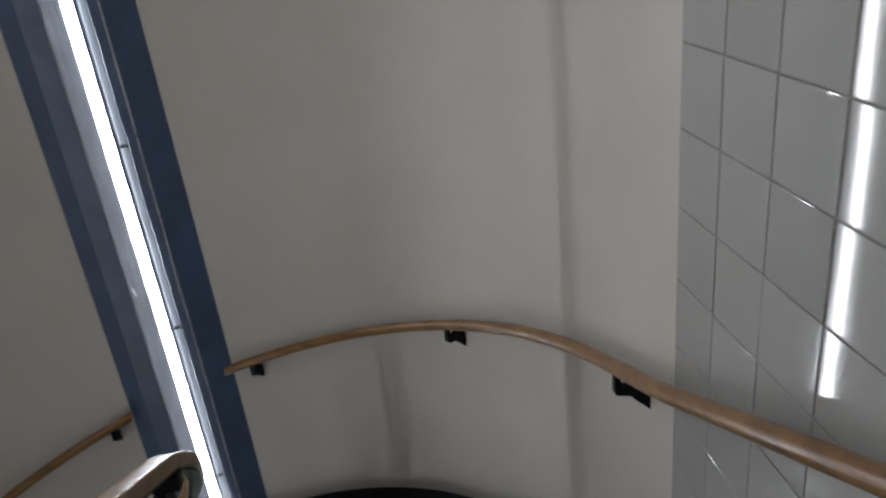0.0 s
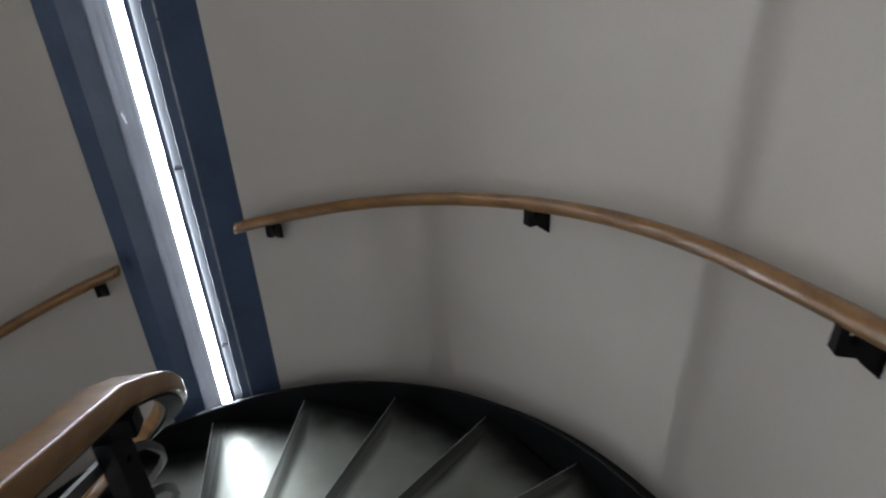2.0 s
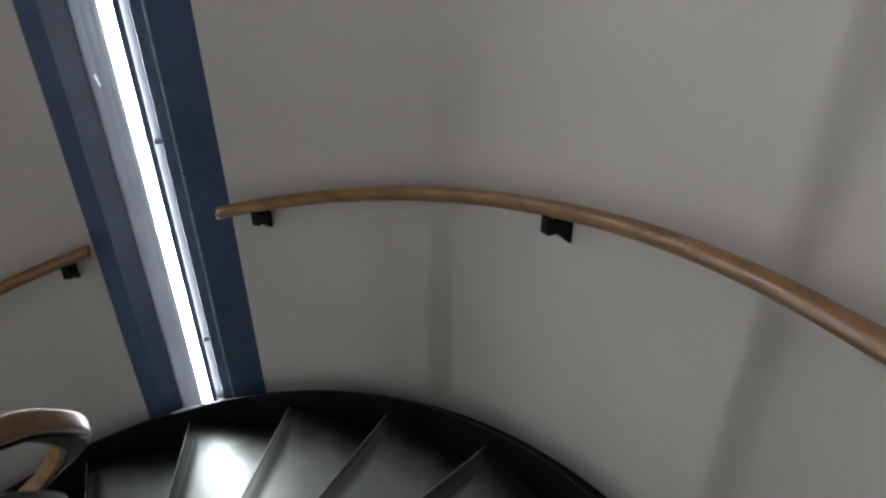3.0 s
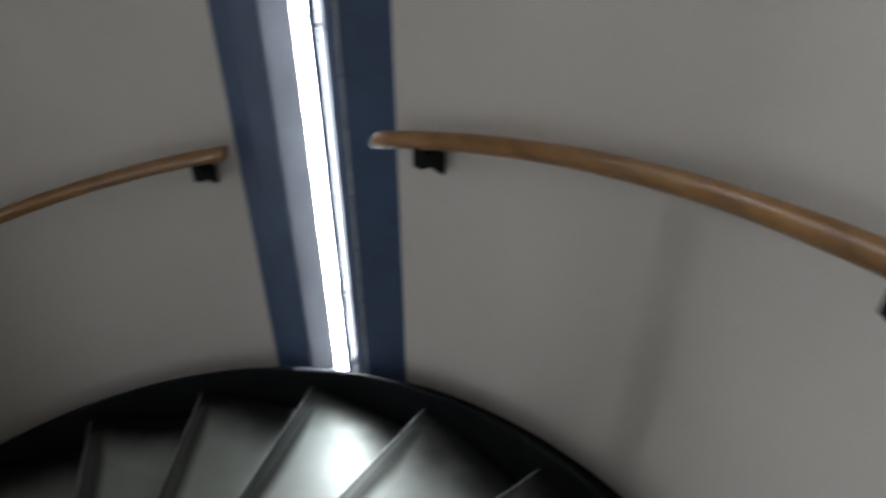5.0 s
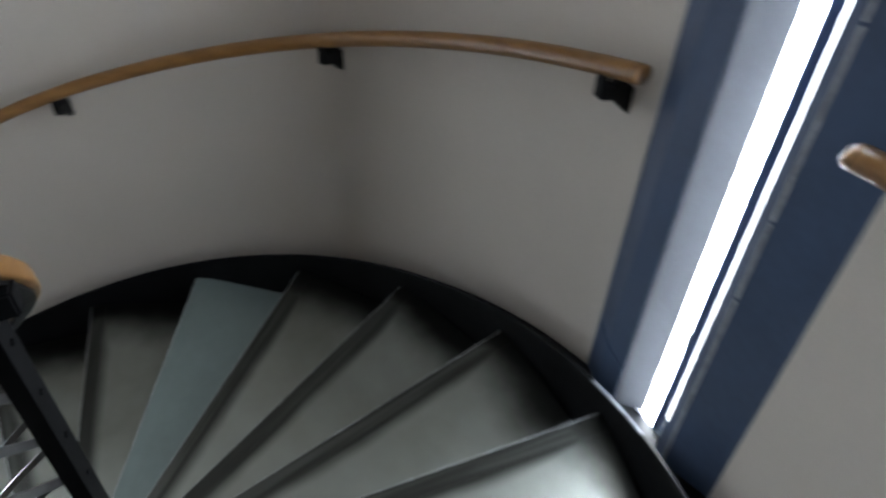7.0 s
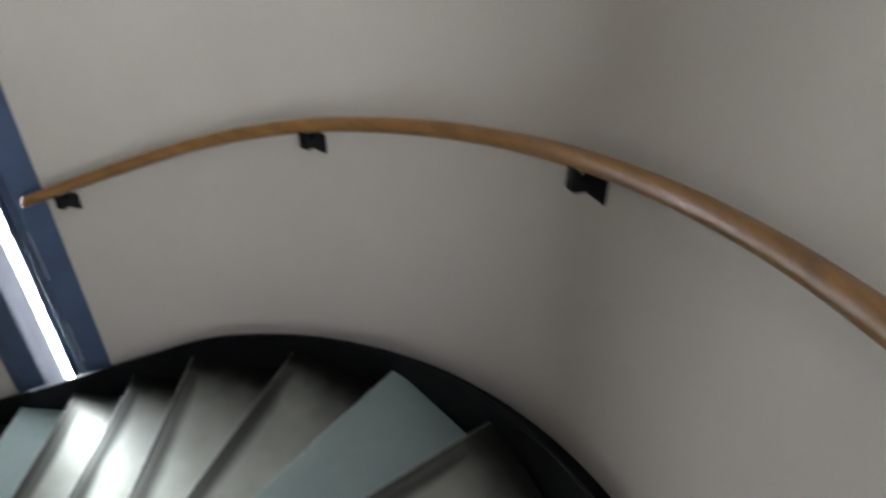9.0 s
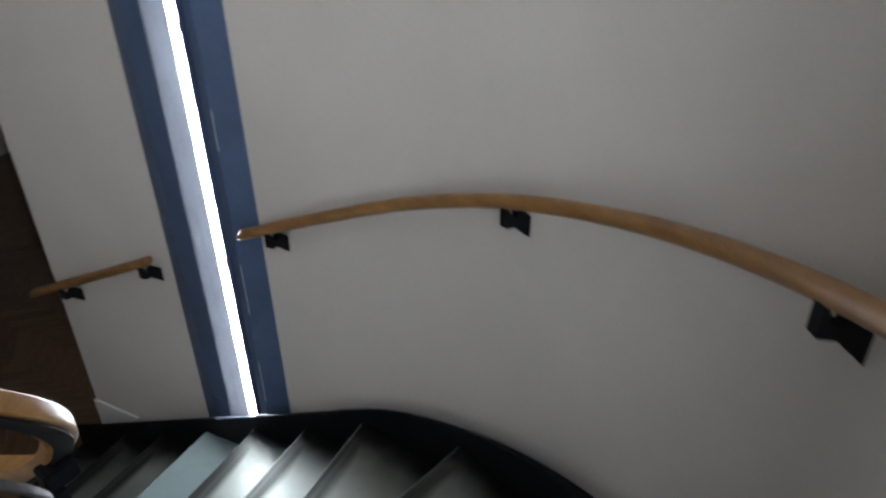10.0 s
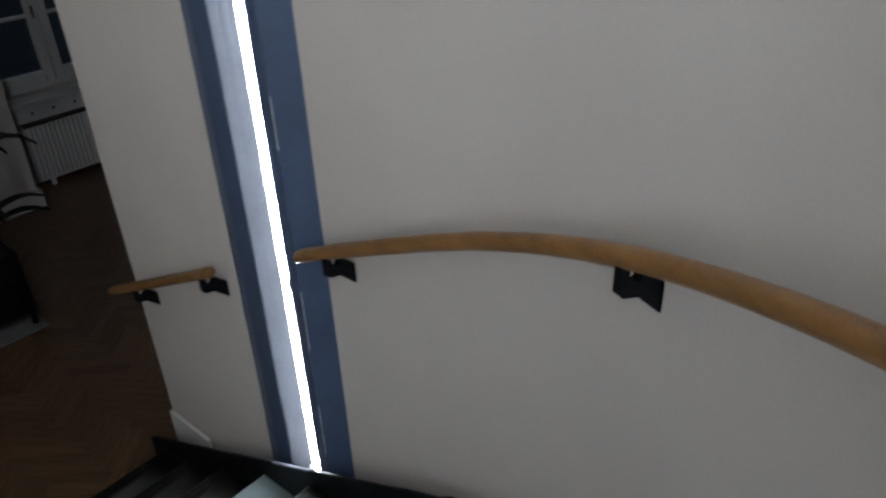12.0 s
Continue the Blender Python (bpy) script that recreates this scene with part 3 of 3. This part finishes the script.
def window():
    w = thing("window_1", "white painted casement window with glazing bars over the radiator", "window", kind="structure")
    y = YB - 0.22
    bm = bmesh.new()
    for a, b, c, d in ((WX0, WX0 + 0.09, WZ0, WZ1), (WX1 - 0.06, WX1, WZ0, WZ1), (WX0 + 0.09, WX1 - 0.06, WZ0, WZ0 + 0.06), (WX0 + 0.09, WX1 - 0.06, WZ1 - 0.06, WZ1)):
        box(bm, a, y - 0.09, c, b, y + 0.01, d, 0.004)
    part("window_frame", bm, WHITE, w)
    xs = (-3.90, -3.34, -2.78, -2.22)
    for a, b in zip(xs, xs[1:]):
        bm = bmesh.new()
        z0, z1 = WZ0 + 0.062, WZ1 - 0.062
        for p, q, c, d in ((a, a + 0.09, z0, z1), (b - 0.09, b, z0, z1), (a + 0.09, b - 0.09, z0, z0 + 0.09), (a + 0.09, b - 0.09, z1 - 0.07, z1)):
            box(bm, p + 0.002, y - 0.05, c, q - 0.002, y + 0.02, d, 0.005)
        sash = part("sash", bm, WHITE, w)
        for zb in (FLOOR + 1.475, FLOOR + 1.98):
            bm = bmesh.new()
            box(bm, a + 0.088, y - 0.035, zb - 0.014, b - 0.088, y + 0.012, zb + 0.014, 0.003)
            part("glazing_bar", bm, WHITE, sash)
        bm = box(bmesh.new(), a + 0.085, y - 0.022, z0 + 0.085, b - 0.085, y - 0.018, z1 - 0.066)
        g = part("pane", bm, GLASS, sash)
        g.visible_shadow = False
        bm = box(bmesh.new(), a + 0.035, y + 0.022, FLOOR + 1.45, a + 0.055, y + 0.045, FLOOR + 1.56, 0.004)
        part("handle", bm, STEEL, sash)
    bm = box(bmesh.new(), WX0 + 0.02, YB - 0.21, WZ0 - 0.05, WX1 - 0.02, YB + 0.07, WZ0 - 0.005, 0.008)
    part("window_sill", bm, WHITE, w)
    bm = box(bmesh.new(), WX0 + 0.05, YB - 0.099, WZ0 - 0.24, WX1 - 0.05, YB - 0.06, WZ0 - 0.052, 0.005)
    apron = part("apron_board", bm, WHITE, w)
    for i in range(7):
        bm = bmesh.new()
        bmesh.ops.create_cone(bm, cap_ends=True, segments=12, radius1=0.013, radius2=0.010, depth=0.012)
        bm.transform(pose(WX0 + 0.22 + 0.2 * i, YB - 0.055, WZ0 - 0.15, 90))
        part("knob", bm, DARK, apron)
    return w


window()


def radiator(x0, x1, z0, z1, y):
    r = thing("radiator", "white ribbed panel radiator under the window", "radiator")
    n = 22
    p = (x1 - x0) / n
    for i in range(n):
        bm = box(bmesh.new(), x0 + p * i + 0.004, y - 0.02, z0 + 0.02, x0 + p * (i + 1) - 0.004, y + 0.025, z1 - 0.02, 0.010)
        part("rib", bm, WHITE, r)
    part("body", box(bmesh.new(), x0, y - 0.06, z0, x1, y - 0.002, z1, 0.008), WHITE, r)
    part("top_grille", box(bmesh.new(), x0 - 0.004, y - 0.065, z1 - 0.012, x1 + 0.004, y + 0.03, z1 + 0.004, 0.003), DARK, r)
    for x in (x0 + 0.12, x1 - 0.12):
        part("foot", box(bmesh.new(), x - 0.02, y - 0.04, FLOOR - 0.005, x + 0.02, y, z0 + 0.005, 0.003), WHITE, r)
    bm = bmesh.new()
    bmesh.ops.create_cone(bm, cap_ends=True, segments=14, radius1=0.022, radius2=0.018, depth=0.07)
    bm.transform(pose(x1 + 0.045, y - 0.03, z1 - 0.06, 0, 90, 0))
    part("valve", bm, WHITE, r)
    return r


radiator(-3.78, -2.83, FLOOR + 0.06, FLOOR + 0.61, YB + 0.05)

pier = thing("wall_pier", "white plastered pier with a plinth beside the window", "pier", kind="structure")
part("shaft", box(bmesh.new(), -2.66, YB - 0.099, FLOOR, -1.85, YB + 0.405, UPPER - 0.3, 0.006), PLASTER, pier)
part("plinth", box(bmesh.new(), -2.69, YB - 0.098, FLOOR - 0.004, -1.82, YB + 0.435, FLOOR + 0.16, 0.006), WHITE, pier)
plain("ceiling_lower", -7, YB - 0.1, UPPER - 0.5, 4.2, -2.25, UPPER - 0.301, PLASTER, "white ceiling of the lower room", "ceiling")
plain("skirting_window", -7, YB - 0.0999, FLOOR - 0.004, -4.02, YB - 0.08, FLOOR + 0.14, WHITE, "white skirting board under the window wall", "skirting")

# ---- rug, planter and plant ----
rug = part("rug", box(bmesh.new(), -1.85, -4.9, FLOOR - 0.004, 0.2, -3.70, FLOOR + 0.010, 0.004), RUG)
tagged(rug, "grey woven rug on the parquet", "rug")


def planter(x, y, w, d, h):
    p = thing("planter", "black square planter box on short legs on the rug", "planter", at=(x, y, FLOOR + 0.010))
    bm = bmesh.new()
    t = 0.018
    for a, b, c, e in ((-w, -w + t, -d, d), (w - t, w, -d, d), (-w + t, w - t, -d, -d + t), (-w + t, w - t, d - t, d)):
        box(bm, a, c, 0.10, b, e, h, 0.003)
    box(bm, -w + t, -d + t, 0.10, w - t, d - t, 0.13)
    part("box", bm, BLACK, p)
    for a in (-1, 1):
        for b in (-1, 1):
            part("leg", box(bmesh.new(), a * (w - 0.03) - 0.018, b * (d - 0.03) - 0.018, 0.0, a * (w - 0.03) + 0.018, b * (d - 0.03) + 0.018, 0.099, 0.003), BLACK, p)
    part("soil", box(bmesh.new(), -w + t, -d + t, h - 0.10, w - t, d - t, h - 0.04), DARK, p)
    return p


planter(-1.50, -4.04, 0.33, 0.28, 0.55)


def plant(x, y, z, n, reach, seed):
    rnd = random.Random(seed)
    p = thing("potted_plant", "leafy dark green house plant in the planter", "plant", at=(x, y, z))
    for i in range(n):
        a = 2 * math.pi * i / n + rnd.uniform(-0.3, 0.3)
        up, out = rnd.uniform(0.4, 1.5), reach * rnd.uniform(0.45, 1.0)
        bm = bmesh.new()
        rings = []
        for j in range(9):
            t = j / 8
            c = Vector((math.cos(a) * out * t, math.sin(a) * out * t, up * (1.7 * t - 1.1 * t * t) - 0.06))
            s = Vector((-math.sin(a), math.cos(a), 0))
            w = 0.006 + 0.045 * math.sin(math.pi * min(1, max(0, (t - 0.25) / 0.75))) ** 0.8
            lift = Vector((0, 0, 0.012))
            rings.append([c - s * w + lift, c, c + s * w + lift, c - Vector((0, 0, 0.004))])
        sweep(bm, rings)
        part("leaf", bm, LEAF, p, smooth=True)
    return p


plant(-1.56, -4.06, FLOOR + 0.46, 44, 0.68, 3)

# ---- outside: a dim courtyard wall seen through the window ----
plain("backdrop", -30, -62.0, FLOOR - 3, 25, -61.0, FLOOR + 4.5, BLACK, "dark distant rooftops in the dusk", "backdrop")
plain("ground", -400, -400, FLOOR - 3.2, 400, YB - 0.5, FLOOR - 3.0, BLACK, "dark paved yard outside", "ground")


# ---- pieces of wall and floor ----
TW, TH, JOINT = 0.1810, 0.1800, 0.0040


def tile_mesh():
    bm = bmesh.new()
    box(bm, -TW / 2 + JOINT / 2, -0.010, -TH / 2 + JOINT / 2, TW / 2 - JOINT / 2, 0.0, TH / 2 - JOINT / 2, 0.0018)
    me = bpy.data.meshes.new("wall_tile")
    bmesh.ops.recalc_face_normals(bm, faces=bm.faces[:])
    bm.to_mesh(me)
    bm.free()
    me.materials.append(TILE)
    return me


def tiles():
    me = tile_mesh()
    rnd = random.Random(5)
    back = bmesh.new()
    sweep(back, ribbon(TILE_END - 11 * TW, TILE_END - 0.001, lambda s: [(-0.002, -0.34), (-0.002, 4.06), (-0.011, 4.06), (-0.011, -0.34)], 5))
    part("grout_bed", back, GROUT, wall_a)
    q = along(-2) - along(-1)
    turn = math.atan2(-q.y, -q.x)
    for i in range(11):
        for j in range(24):
            s = TILE_END - TW * (i + 0.5)
            z = 1.821 - TH * (11.5 - j)
            p = along(s, 0.0005 + rnd.uniform(-0.0004, 0.0004), z)
            o = new("wall_tile", me)
            o.parent = wall_a
            o.matrix_basis = Matrix.Translation(p) @ pose(0, 0, 0, rnd.gauss(0, 0.10), 0, math.degrees(turn) + rnd.gauss(0, 0.16))


tiles()


def parquet():
    floor = bpy.data.objects["floor"]
    w, L = 0.075, 0.375
    bm = box(bmesh.new(), 0.0006, 0.0006, -0.008, L - 0.0006, w - 0.0006, 0.0, 0.0012)
    me = bpy.data.meshes.new("parquet_block")
    bm.to_mesh(me)
    bm.free()
    me.materials.append(PARQUET)
    rnd = random.Random(8)
    base = pose(-2.2, -3.6, FLOOR, 0, 0, 45)
    spots = []
    for i in range(-60, 61):
        for j in range(-14, 15):
            o = Vector((i * w + j * L, i * w - j * L, 0))
            for m in (Matrix.Translation(o), Matrix.Translation(o + Vector((L + w, w - L, 0))) @ pose(0, 0, 0, 0, 0, 90)):
                k = base @ m
                c = k @ Vector((L / 2, w / 2, 0))
                if -3.4 < c.x < -0.3 and -4.75 < c.y < -1.75:
                    spots.append((k, (c - Vector((-1.6, -2.6, FLOOR))).length))
    spots.sort(key=lambda e: e[1])
    for k, d in spots[:300]:
        o = new("parquet_block", me)
        o.parent = floor
        o.matrix_basis = k @ Matrix.Translation((0, 0, rnd.uniform(-0.0006, 0.0002)))


parquet()
